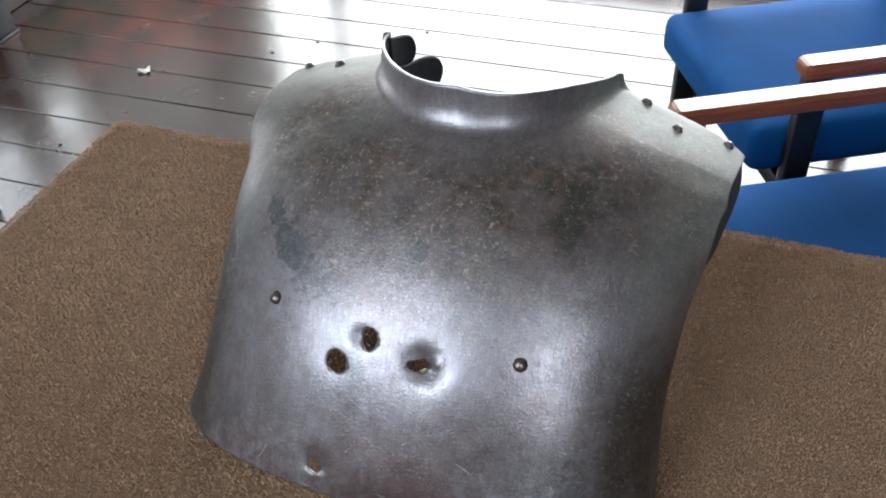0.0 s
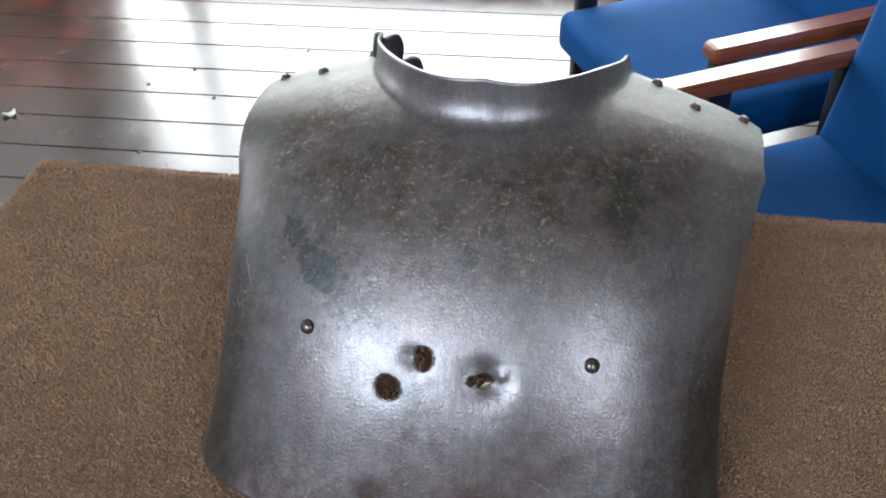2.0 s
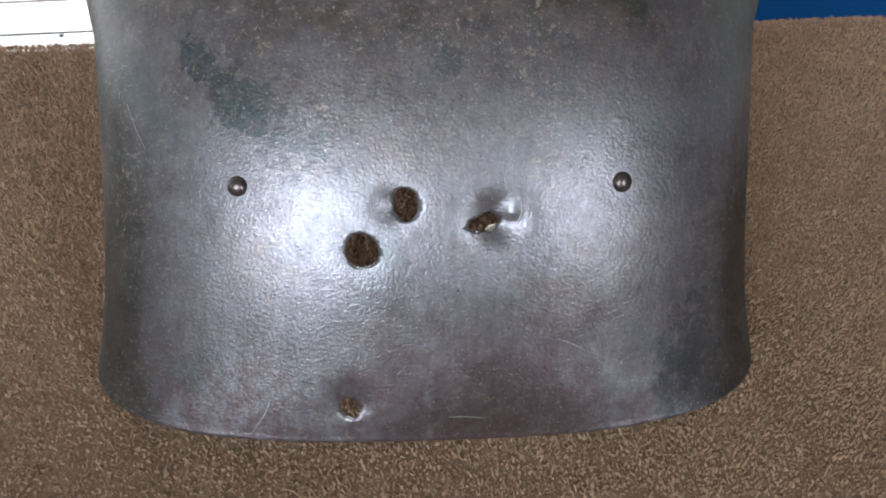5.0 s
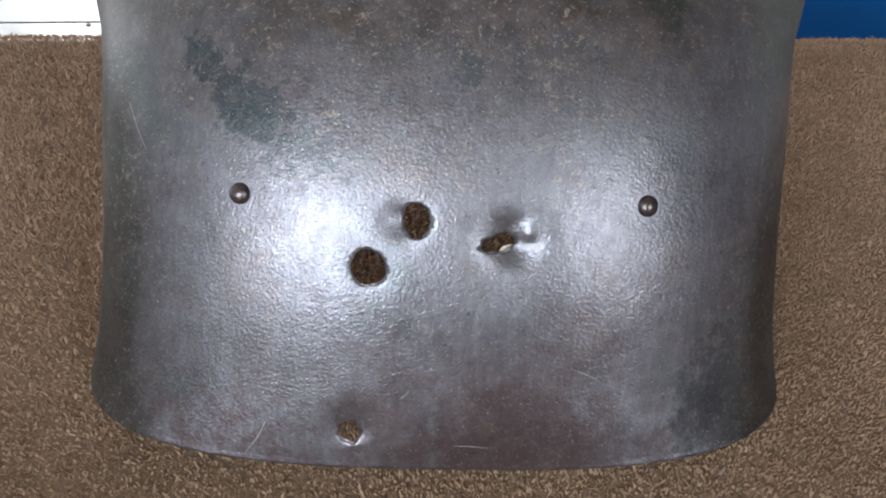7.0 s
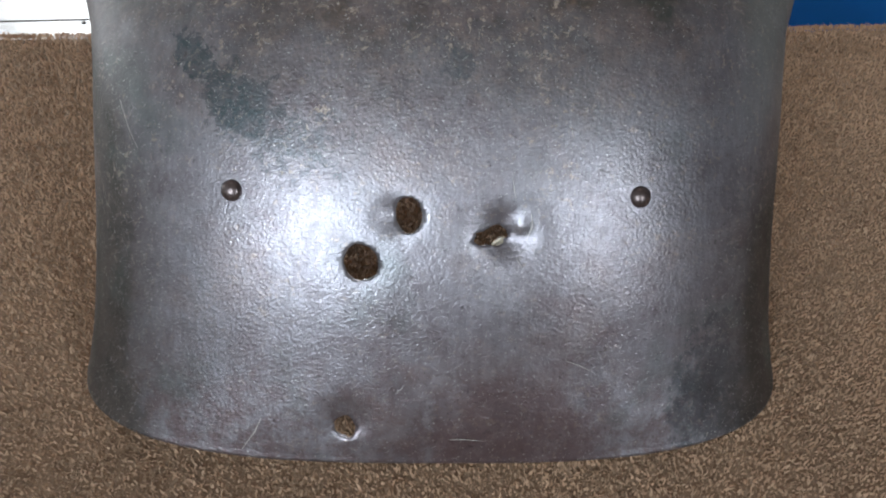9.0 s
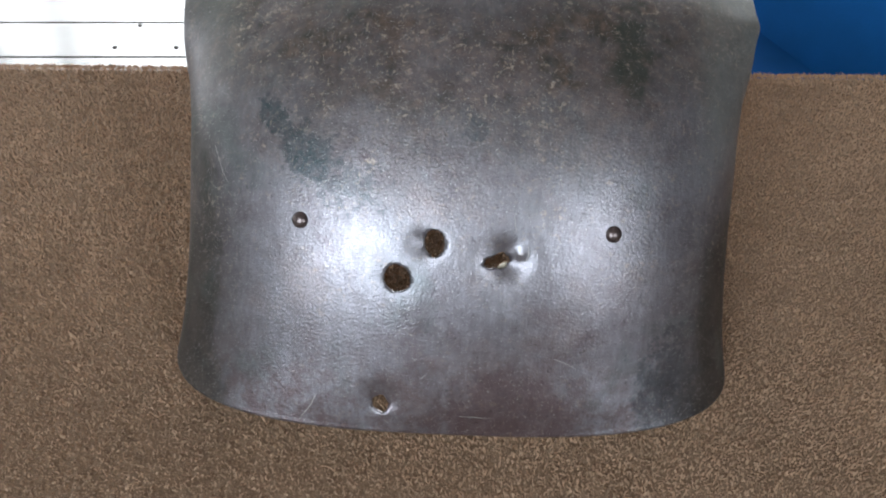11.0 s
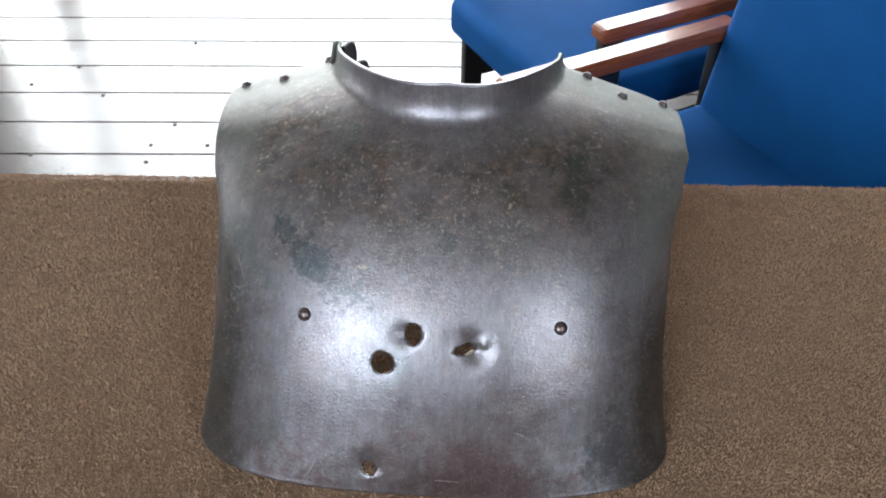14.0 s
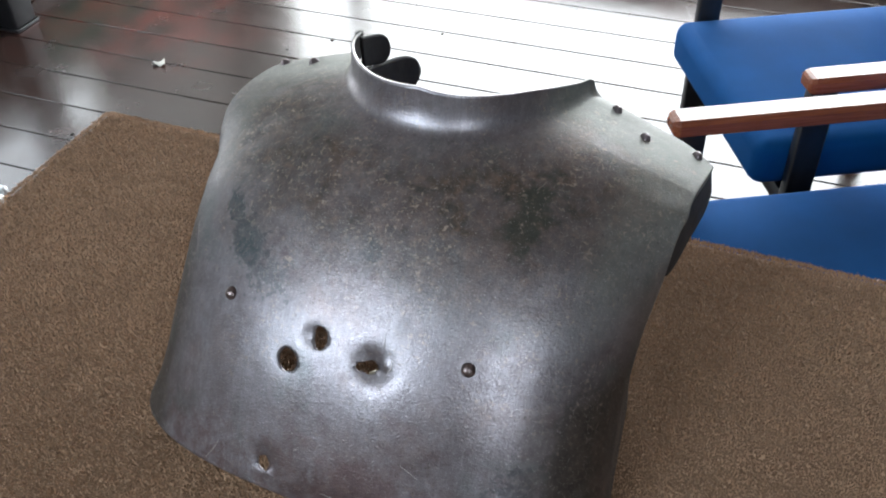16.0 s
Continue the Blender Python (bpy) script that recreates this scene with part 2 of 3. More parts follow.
def boards():
    m = Mat("varnished floorboard", 0.25)
    m.co = m.t.nodes.new("ShaderNodeNewGeometry").outputs["Position"]
    shift = m.t.nodes.new("ShaderNodeCombineXYZ")
    m.link(m.math("MULTIPLY", m.random(), 7.0), shift.inputs[0])
    own = m.t.nodes.new("ShaderNodeVectorMath")
    m.link(m.co, own.inputs[0])
    m.link(shift.outputs[0], own.inputs[1])
    grain = m.t.nodes.new("ShaderNodeMapping")
    grain.inputs["Scale"].default_value = (1.2, 22, 22)
    m.link(own.outputs[0], grain.inputs["Vector"])
    g = m.noise(3.0, 6, 0.6, grain.outputs[0])
    wear = m.noise(2.6, 6, 0.66)
    col = m.ramp(g, (0.3, (0.013, 0.009, 0.008)), (0.6, (0.03, 0.015, 0.012)), (0.8, (0.05, 0.024, 0.018)))
    # foot traffic has worn the varnish red along one stretch
    lane = m.math("ABSOLUTE", m.math("ADD", m.axis(0), 1.95))
    lane = m.ramp(m.math("SUBTRACT", lane, m.math("MULTIPLY", m.math("SUBTRACT", wear, 0.5), 1.6)), (0.1, 1.0), (0.55, 0.0))
    lane = m.math("MULTIPLY", lane, m.ramp(m.math("MULTIPLY", m.axis(1), 0.4), (0.60, 0.0), (0.70, 1.0)))
    red = m.math("MAXIMUM", m.ramp(wear, (0.56, 0.0), (0.74, 0.35)), m.math("MULTIPLY", lane, m.ramp(m.noise(6, 5, 0.7), (0.42, 0.0), (0.62, 1.0))))
    col = m.mix(red, col, m.ramp(g, (0.3, (0.05, 0.009, 0.006)), (0.7, (0.12, 0.024, 0.015))))
    col = m.mix(m.math("MULTIPLY", m.random(), 0.3), col, (0.028, 0.021, 0.019))
    dust = m.ramp(m.noise(160, 3, 0.7), (0.68, 0.0), (0.74, 0.5))
    m.set("Base Color", m.mix(dust, col, (0.3, 0.27, 0.25)))
    m.set("Roughness", m.mix(red, m.ramp(m.noise(7, 5, 0.6), (0.3, 0.16), (0.7, 0.30)), 0.26))
    b = m.bump(g, 0.12, 0.0015)
    m.bump(m.noise(14, 3), 0.2, 0.002, b)
    m.b.inputs["Specular IOR Level"].default_value = 1.0
    return m.m


def pile():
    m = Mat("brown carpet pile", 0.95)
    r = m.random(island=True)
    col = m.ramp(r, (0.0, (0.310, 0.193, 0.122)), (0.5, (0.370, 0.234, 0.150)), (1.0, (0.435, 0.284, 0.185)))
    cloud = m.noise(11, 5, 0.6)
    col = m.mix(m.ramp(cloud, (0.38, 0.0), (0.66, 0.5)), col, (0.385, 0.255, 0.172))
    col = m.mix(m.ramp(m.noise(48, 4, 0.7), (0.36, 0.5), (0.56, 0.0)), col, (0.20, 0.125, 0.08))
    col = m.mix(m.ramp(m.noise(170, 3, 0.6), (0.54, 0.0), (0.68, 0.45)), col, (0.50, 0.35, 0.24))
    m.set("Base Color", col)
    m.b.inputs["Specular IOR Level"].default_value = 0.15
    m.b.inputs["Sheen Weight"].default_value = 0.4
    m.b.inputs["Sheen Roughness"].default_value = 0.45
    m.b.inputs["Sheen Tint"].default_value = (1.0, 0.76, 0.55, 1)
    return m.m


def backing():
    m = Mat("carpet backing", 0.95)
    m.set("Base Color", m.ramp(m.noise(300, 4, 0.7), (0.3, (0.19, 0.12, 0.076)), (0.7, (0.275, 0.178, 0.115))))
    m.bump(m.noise(350, 3), 0.6, 0.003)
    return m.m


def arm_wood():
    m = Mat("lacquered reddish wood", 0.22)
    g = m.noise(6, 6, 0.6, m.scaled((2, 40, 40)))
    m.set("Base Color", m.ramp(g, (0.3, (0.17, 0.045, 0.022)), (0.6, (0.27, 0.085, 0.042)), (0.8, (0.34, 0.12, 0.06))))
    m.b.inputs["Coat Weight"].default_value = 0.5
    m.b.inputs["Coat Roughness"].default_value = 0.12
    m.bump(g, 0.08, 0.0005)
    return m.m


STEEL = steel()
RIVET = plain("worn rivet iron", (0.16, 0.125, 0.122), 0.32, 0.9, 200, 0.3)
# near-black for inner faces, and for the shade painted on the armhole rims
BLACKIRON_SHADE = plain("black iron and armhole shade", (0.014, 0.012, 0.012), 0.65, 0.3, 150, 0.35)
SCRATCH = plain("bare scratched steel", (0.38, 0.35, 0.33), 0.45, 0.7, 400, 0.2)
TORN = plain("pale corroded torn metal", (0.30, 0.26, 0.20), 0.7, 0.1, 400, 0.4, 0.4)
BLUE = fabric("royal blue upholstery", (0.003, 0.074, 0.25))
BLACK = plain("black lacquered steel", (0.012, 0.012, 0.014), 0.38, 0.0, 50, 0.3, 0.08)
WOOD = arm_wood()
BOARD = boards()
PILE = pile()
BACKING = backing()
GREEN = plain("green wall paint", (0.022, 0.09, 0.058), 0.7, 0.0, 6, 0.12, 0.15, 0.001)
PLASTER = plain("off-white wall paint", (0.62, 0.62, 0.58), 0.8, 0.0, 5, 0.06, 0.15, 0.002)
DARKWALL = plain("dark brown panelling", (0.035, 0.022, 0.018), 0.5, 0.0, 8, 0.3, 0.2, 0.001)
CEILING = plain("brown boarded ceiling", (0.16, 0.13, 0.11), 0.7, 0.0, 6, 0.2, 0.2, 0.002)
GREYWALL = plain("grey wall paint", (0.38, 0.385, 0.375), 0.8, 0.0, 6, 0.08, 0.2, 0.002)
DIMWALL = plain("dull brown wall paint", (0.13, 0.105, 0.09), 0.75, 0.0, 6, 0.15, 0.2, 0.002)
WHITE = plain("white gloss paint", (0.78, 0.78, 0.75), 0.35, 0.0, 10, 0.04)
DARKGAP = plain("dark underfloor", (0.02, 0.016, 0.014), 0.9, 0.0, 20, 0.3)
ALU = plain("brushed grey metal", (0.55, 0.56, 0.57), 0.35, 0.8, 80, 0.12)
IRON = plain("dark nail iron", (0.03, 0.026, 0.024), 0.5, 0.6, 300, 0.3)
PAPER = plain("pale paper scrap", (0.42, 0.41, 0.38), 0.8, 0.0, 80, 0.15)


# ---- helpers for meshes ----
def smooth(me):
    me.polygons.foreach_set("use_smooth", [True] * len(me.polygons))


def part(name, bm, material, parent=None, label="", flat=False):
    me = bpy.data.meshes.new(name)
    bm.to_mesh(me)
    bm.free()
    me.materials.append(material)
    if not flat:
        smooth(me)
    ob = new(name, me)
    if parent is not None:
        ob.parent = parent
    if label:
        tagged(ob, label)
    return ob


def thing(name, m, label, category, group="", kind=""):
    ob = new(name)
    ob.empty_display_size = 0.05
    ob.matrix_world = m
    return tagged(ob, label, category, group, kind)


def box(bm, x0, x1, y0, y1, z0, z1, bevel=0.0, seg=2, m=None):
    r = bmesh.ops.create_cube(bm, size=1.0)
    vs = r["verts"]
    for v in vs:
        v.co = ((x0 + x1) / 2 + v.co.x * (x1 - x0), (y0 + y1) / 2 + v.co.y * (y1 - y0), (z0 + z1) / 2 + v.co.z * (z1 - z0))
    if bevel:
        es = list({e for v in vs for e in v.link_edges})
        out = bmesh.ops.bevel(bm, geom=es, offset=bevel, segments=seg, affect="EDGES", profile=0.5)
        vs = list({v for f in out["faces"] for v in f.verts} | {v for v in vs if v.is_valid})
    if m is not None:
        bmesh.ops.transform(bm, matrix=m, verts=vs)
    return vs


def one_box(*a, **k):
    bm = bmesh.new()
    box(bm, *a, **k)
    return bm


# ---- the room ----
def wall_with_windows(name, y0, y1, windows, label, paint):
    """A wall along x with rectangular openings through it."""
    bm = bmesh.new()
    x = WEST - 0.2
    for wx, wz, ww, wh in windows:
        box(bm, x, wx - ww / 2, y0, y1, 0, CEIL)
        box(bm, wx - ww / 2, wx + ww / 2, y0, y1, 0, wz)
        box(bm, wx - ww / 2, wx + ww / 2, y0, y1, wz + wh, CEIL)
        x = wx + ww / 2
    box(bm, x, EAST + 0.2, y0, y1, 0, CEIL)
    ob = part(name, bm, paint, None, flat=True)
    ob.matrix_world = ROOM
    return tagged(ob, label, "wall", kind="structure")


wall_with_windows("wall_north", FAR, FAR + 0.25, FAR_WINDOWS, "off-white plastered wall with three tall windows", PLASTER)
wall_with_windows("wall_south", NEAR - 0.25, NEAR, NEAR_WINDOWS, "dull brown painted wall with two high windows", DIMWALL)


def setting(name, bm, mat, label, category):
    ob = part(name, bm, mat, None, flat=True)
    ob.matrix_world = ROOM
    return tagged(ob, label, category, kind="structure")


bm = bmesh.new()
box(bm, WEST - 0.2, WEST, NEAR, ya, 0.0, CEIL)
box(bm, WEST - 0.2, WEST, yb, FAR, 0.0, CEIL)
box(bm, WEST - 0.2, WEST, ya, yb, 0.0, za)
box(bm, WEST - 0.2, WEST, ya, yb, zb, CEIL)
setting("wall_west", bm, GREYWALL, "grey painted wall with one low window", "wall")
west_win = thing("window_6", ROOM @ pose(WEST + 0.03, ya, za), "white painted low window in bright daylight", "window", kind="structure")
for a in ((0, 0.04, 0, zb - za), (yb - ya - 0.04, yb - ya, 0, zb - za), (0.04, yb - ya - 0.04, 0, 0.04), (0.04, yb - ya - 0.04, zb - za - 0.04, zb - za)):
    part("window_frame", one_box(-0.025, 0.025, a[0], a[1], a[2], a[3], bevel=0.005), WHITE, west_win)
setting("trim", one_box(WEST, WEST + 0.03, 1.95, 3.25, 0.075, 0.28, bevel=0.005), GREEN, "green painted panel above the dark skirting", "wall panel")
setting("trim", one_box(WEST, WEST + 0.024, 2.22, 3.25, 0.284, 0.54, bevel=0.005), DARKWALL, "dark brown panel above the green one", "wall panel")
setting("trim", one_box(WEST, WEST + 0.022, NEAR, 1.945, 0.075, 0.28, bevel=0.005), DARKWALL, "dark brown low wall panelling", "wall panel")
setting("wall_east", one_box(EAST, EAST + 0.2, NEAR, FAR, 0.0, CEIL), DARKWALL, "dark brown panelled wall", "wall")
setting("ceiling", one_box(WEST - 0.2, EAST + 0.2, NEAR - 0.25, FAR + 0.25, CEIL, CEIL + 0.15), CEILING, "brownish boarded ceiling in shade", "ceiling")
setting("baseboard", one_box(WEST, WEST + 0.02, NEAR, FAR, 0.002, 0.07, bevel=0.004), DARKWALL, "dark brown painted skirting board", "skirting board")


def window_unit(name, wx, wz, ww, wh, y, face):
    win = thing(name, ROOM @ pose(wx, y, wz), "white painted sash window in bright daylight", "window", kind="structure")
    f = 0.035
    for a in ((-ww / 2, -ww / 2 + f, 0, wh), (ww / 2 - f, ww / 2, 0, wh), (-ww / 2 + f, ww / 2 - f, 0, f), (-ww / 2 + f, ww / 2 - f, wh - f, wh), (-ww / 2 + f, ww / 2 - f, wh / 2 - 0.025, wh / 2 + 0.025)):
        part("window_frame", one_box(a[0], a[1], -0.03, 0.03, a[2], a[3], bevel=0.006), WHITE, win)
    part("window_sill", one_box(-ww / 2 - 0.05, ww / 2 + 0.05, -0.03 if face > 0 else -0.2, 0.2 if face > 0 else 0.03, -0.035, -0.002, bevel=0.006), WHITE, win)


for i, w in enumerate(FAR_WINDOWS):
    window_unit("window_%d" % (i + 1), *w, FAR - 0.04, -1)
for i, w in enumerate(NEAR_WINDOWS):
    window_unit("window_%d" % (i + 4), *w, NEAR + 0.04, 1)


# ---- the table with its carpet ----
TX0, TX1, TY0, TY1 = -0.557, 0.95, -0.80, 0.386
ROUND = 0.016
table = thing("display_table", ROOM @ pose(0, 0, 0), "display table wholly covered with short brown carpet", "table")
bm = bmesh.new()
box(bm, TX0 + 0.004, TX1 - 0.004, TY0 + 0.004, TY1 - 0.004, 0.0, TABLE - 0.004, bevel=ROUND, seg=4)
part("carpet_covering", bm, BACKING, table)


def carpet_pile():
    """Short bent tufts over the top and the rounded edge."""
    rng = np.random.default_rng(7)
    x0, x1, y0, y1 = TX0, 0.85, -0.22, TY1
    step = 0.0018
    gx, gy = np.meshgrid(np.arange(x0, x1, step), np.arange(y0, y1 + 0.02, step))
    x = gx.ravel() + rng.uniform(-0.5, 0.5, gx.size) * step * 1.3
    y = gy.ravel() + rng.uniform(-0.5, 0.5, gx.size) * step * 1.3
    n = x.size
    r = ROUND
    # arc-length coordinates past the edge bend down round it
    def bend(p, lo, hi):
        out_lo, out_hi = np.clip((lo + r) - p, 0, None), np.clip(p - (hi - r), 0, None)
        a = np.clip(np.maximum(out_lo, out_hi) / r, 0, 1.57)
        sgn = np.where(out_lo > 0, -1.0, 1.0)
        pos = np.where(out_lo > 0, lo + r - r * np.sin(a), np.where(out_hi > 0, hi - r + r * np.sin(a), p))
        return pos, -r * (1 - np.cos(a)), sgn * np.sin(a), np.cos(a)
    xs, zx, nx, _ = bend(x, TX0, 9.0)
    ys, zy, ny, _ = bend(y, -9.0, TY1)
    base = np.stack([xs, ys, TABLE - 0.004 + zx + zy], 1)
    nz = np.sqrt(np.clip(1 - nx ** 2 - ny ** 2, 0.02, 1))
    nor = np.stack([nx, ny, nz], 1)
    nor /= np.linalg.norm(nor, axis=1)[:, None]
    # yarn ends stand in small clumps that lean together, within slow drifts of the nap
    cell = 0.0048
    ci, cj = np.floor(x / cell).astype(int) + 300, np.floor(y / (cell * 0.8)).astype(int) + 300
    jx, jy = rng.uniform(0, 1, (800, 800)), rng.uniform(0, 1, (800, 800))
    best, pick = np.full(n, 9.0), np.zeros((n, 2), int)
    for di in (-1, 0, 1):
        for dj in (-1, 0, 1):
            u, v = ci + di, cj + dj
            d = np.hypot(x - (u - 300 + jx[u, v]) * cell, y - (v - 300 + jy[u, v]) * cell * 0.8)
            better = d < best
            best = np.where(better, d, best)
            pick = np.where(better[:, None], np.stack([u, v], 1), pick)
    lx, ly = rng.normal(0, 0.45, (800, 800))[pick[:, 0], pick[:, 1]], rng.normal(0, 0.4, (800, 800))[pick[:, 0], pick[:, 1]]
    tall = rng.uniform(0.8, 1.2, (800, 800))[pick[:, 0], pick[:, 1]]
    dx = np.sin(x * 9 + 3 * np.sin(y * 7)) * 0.35 + lx + rng.normal(0, 0.45, n)
    dy = np.cos(y * 8 + 2 * np.sin(x * 6)) * 0.35 - 0.1 + ly + rng.normal(0, 0.45, n)
    lean = np.stack([dx, dy, np.zeros(n)], 1)
    hgt = (rng.uniform(0.0026, 0.0040, n) * tall * np.clip(1.35 - 0.65 * best / (cell * 0.5), 0.6, 1.3))[:, None]
    ang = rng.uniform(0, np.pi, n)
    side = np.stack([np.cos(ang), np.sin(ang), np.zeros(n)], 1) * rng.uniform(0.0004, 0.0008, n)[:, None]
    mid = base + nor * hgt * 0.6 + lean * hgt * 0.16
    tip = base + nor * hgt + lean * hgt * 0.5
    verts = np.stack([base - side, base + side, mid + side * 1.1, mid - side * 1.1, tip], 1).reshape(-1, 3)
    k = np.arange(n)[:, None] * 5
    loops = np.concatenate([k + np.array([[0, 1, 2, 3]]), k + np.array([[3, 2, 4]])], 1).ravel()
    me = bpy.data.meshes.new("carpet_pile")
    me.vertices.add(len(verts))
    me.vertices.foreach_set("co", verts.ravel())
    me.loops.add(len(loops))
    me.loops.foreach_set("vertex_index", loops.astype(np.int32))
    me.polygons.add(2 * n)
    starts = (np.arange(n)[:, None] * 7 + np.array([[0, 4]])).ravel()
    me.polygons.foreach_set("loop_start", starts.astype(np.int32))
    me.update(calc_edges=True)
    me.materials.append(PILE)
    ob = new("carpet_nap", me)
    ob.parent = table
    return tagged(ob, "short brown cut pile", kind="stuff")


carpet_pile()


# ---- the breastplate ----
# centre line from the waist edge up over the chest to the back of the shoulders:
# y, z, inward angle, half width, depth of the curve, squareness, side beyond, openness at the arm
PROFILE = [
    (-0.0795, 0.030, 15, 0.2065, 0.110, 2.9, 0.10, 0), (-0.0745, 0.045, 16, 0.2040, 0.111, 2.6, 0.10, 0), (-0.0680, 0.060, 17, 0.2015, 0.112, 2.45, 0.10, 0),
    (-0.0575, 0.080, 19, 0.2000, 0.113, 2.4, 0.09, 0), (-0.0475, 0.100, 23, 0.198, 0.115, 2.45, 0.08, 0), (-0.0305, 0.130, 28, 0.196, 0.115, 2.42, 0.07, 0),
    (-0.0090, 0.160, 31, 0.196, 0.115, 2.4, 0.06, 0), (0.0180, 0.191, 36, 0.197, 0.112, 2.35, 0.05, 0), (0.0530, 0.2225, 44, 0.201, 0.098, 2.3, 0.04, 0.2),
    (0.0990, 0.2455, 56, 0.2035, 0.070, 2.3, 0.036, 0.75), (0.1400, 0.2565, 68, 0.205, 0.054, 2.2, 0.036, 1), (0.1800, 0.261, 78, 0.2075, 0.055, 2.0, 0.030, 1),
    (0.2200, 0.2598, 85, 0.2095, 0.058, 1.8, 0.018, 1), (0.2600, 0.2520, 88, 0.210, 0.058, 1.8, 0.006, 1), (0.2950, 0.232, 90, 0.210, 0.060, 1.8, 0.002, 1), (0.3200, 0.190, 90, 0.209, 0.060, 1.8, 0.002, 1)]


class Shell:
    NW, NQ = 400, 240

    def __init__(self):
        p = np.array(PROFILE, float)
        seg = np.hypot(np.diff(p[:, 0]), np.diff(p[:, 1]))
        l = np.concatenate([[0], np.cumsum(seg)])
        self.length = l[-1]
        self.l = np.linspace(0, self.length, self.NW)
        t = np.stack([np.interp(self.l, l, p[:, i]) for i in range(8)], 1)
        k = np.exp(-0.5 * (np.arange(-24, 25) / 9.0) ** 2)
        k /= k.sum()
        for i in range(8):
            ext = np.concatenate([2 * t[0, i] - t[24:0:-1, i], t[:, i], 2 * t[-1, i] - t[-2:-26:-1, i]])
            t[:, i] = np.convolve(ext, k, "valid")
        self.t = t
        self.q = np.linspace(0, 1, self.NQ)
        self.X, self.D = np.zeros((self.NW, self.NQ)), np.zeros((self.NW, self.NQ))
        th = np.linspace(0, np.pi / 2, 400)
        for i, (y, z, al, a, b, pw, ext, op) in enumerate(t):
            x = a * np.sin(th) ** (2 / pw)
            d = b * (1 - np.clip(np.cos(th), 0, 1) ** (2 / pw))
            if ext > 1e-4:
                x = np.append(x, a - 0.1 * ext)
                d = np.append(d, b + ext)
            s = np.concatenate([[0], np.cumsum(np.hypot(np.diff(x), np.diff(d)))])
            s /= s[-1]
            # open rows run out to the arm edge, then turn back in a narrow flange
            f = np.minimum(self.q / 0.88, 1)
            g = np.clip((self.q - 0.88) / 0.12, 0, 1)
            xo = a * f - 0.15 * ext * g
            do = b * f ** (1.75 - 0.4 * min(1, max(0, (y - 0.12) / 0.1))) + ext * g
            op = min(1.0, max(0.0, op))
            self.X[i] = np.interp(self.q, s, x) * (1 - op) + xo * op
            self.D[i] = np.interp(self.q, s, d) * (1 - op) + do * op

    def at(self, q, l):
        """Place on the shell: q from -1 to 1 across, l metres up the centre line."""
        q, l = np.asarray(q, float), np.asarray(l, float)
        fi = np.clip(l / self.length * (self.NW - 1), 0, self.NW - 1.001)
        fj = np.clip(np.abs(q) * (self.NQ - 1), 0, self.NQ - 1.001)
        i, j = fi.astype(int), fj.astype(int)
        u, v = fi - i, fj - j
        def bil(T):
            return (T[i, j] * (1 - v) + T[i, j + 1] * v) * (1 - u) + (T[i + 1, j] * (1 - v) + T[i + 1, j + 1] * v) * u
        def lin(c):
            return self.t[i, c] * (1 - u) + self.t[i + 1, c] * u
        x, d = bil(self.X) * np.sign(q), bil(self.D)
        al = np.radians(lin(2))
        # it leans a few millimetres to one side towards the top
        # and one shoulder hangs a little lower
        sag = 0.0048 * np.clip((x - 0.03) / 0.12, 0, 1) * np.clip((lin(0) - 0.17) / 0.07, 0, 1)
        return np.stack([x + 0.004 * np.clip(l / 0.33, 0, 1), lin(0) + d * np.cos(al), lin(1) - d * np.sin(al) - sag], -1)

    def q_of(self, x, l):
        i = int(np.clip(l / self.length * (self.NW - 1), 0, self.NW - 1))
        x -= 0.004 * min(1, max(0, l / 0.33))
        return math.copysign(np.interp(abs(x), self.X[i], self.q), x)

    def l_of_y(self, y):
        return float(np.interp(y, self.t[60:, 0], self.l[60:]))

    def l_of_z(self, z):
        top = int(np.argmax(self.t[:, 1]))
        return float(np.interp(z, self.t[:top, 1], self.l[:top]))

    def normal(self, x, l):
        q = self.q_of(x, l)
        a, b = self.at(q - 0.004, l), self.at(q + 0.004, l)
        c, d = self.at(q, l - 0.002), self.at(q, l + 0.002)
        n = np.cross(b - a, d - c)
        return Vector(n / np.linalg.norm(n))

    def place(self, x, l):
        return Vector(self.at(self.q_of(x, l), l))


SHELL = Shell()
# holes: x, z of the middle, half width, half height, raggedness
HOLES = [(-0.0135, 0.1503, 0.0064, 0.0090, 0.06), (-0.0367, 0.1306, 0.0087, 0.0092, 0.05), (0.0270, 0.1415, 0.0085, 0.0047, 0.24), (-0.0465, 0.0500, 0.0052, 0.0068, 0.14)]
# dents: x, z, radius, depth inward
DENTS = [(-0.0195, 0.1500, 0.0085, 0.0028), (0.0325, 0.1430, 0.0125, 0.0062), (-0.0455, 0.0530, 0.011, 0.0026), (-0.037, 0.130, 0.012, 0.0008),
         (-0.0425, 0.0445, 0.0045, -0.0012), (0.0405, 0.1460, 0.0045, -0.0022)]


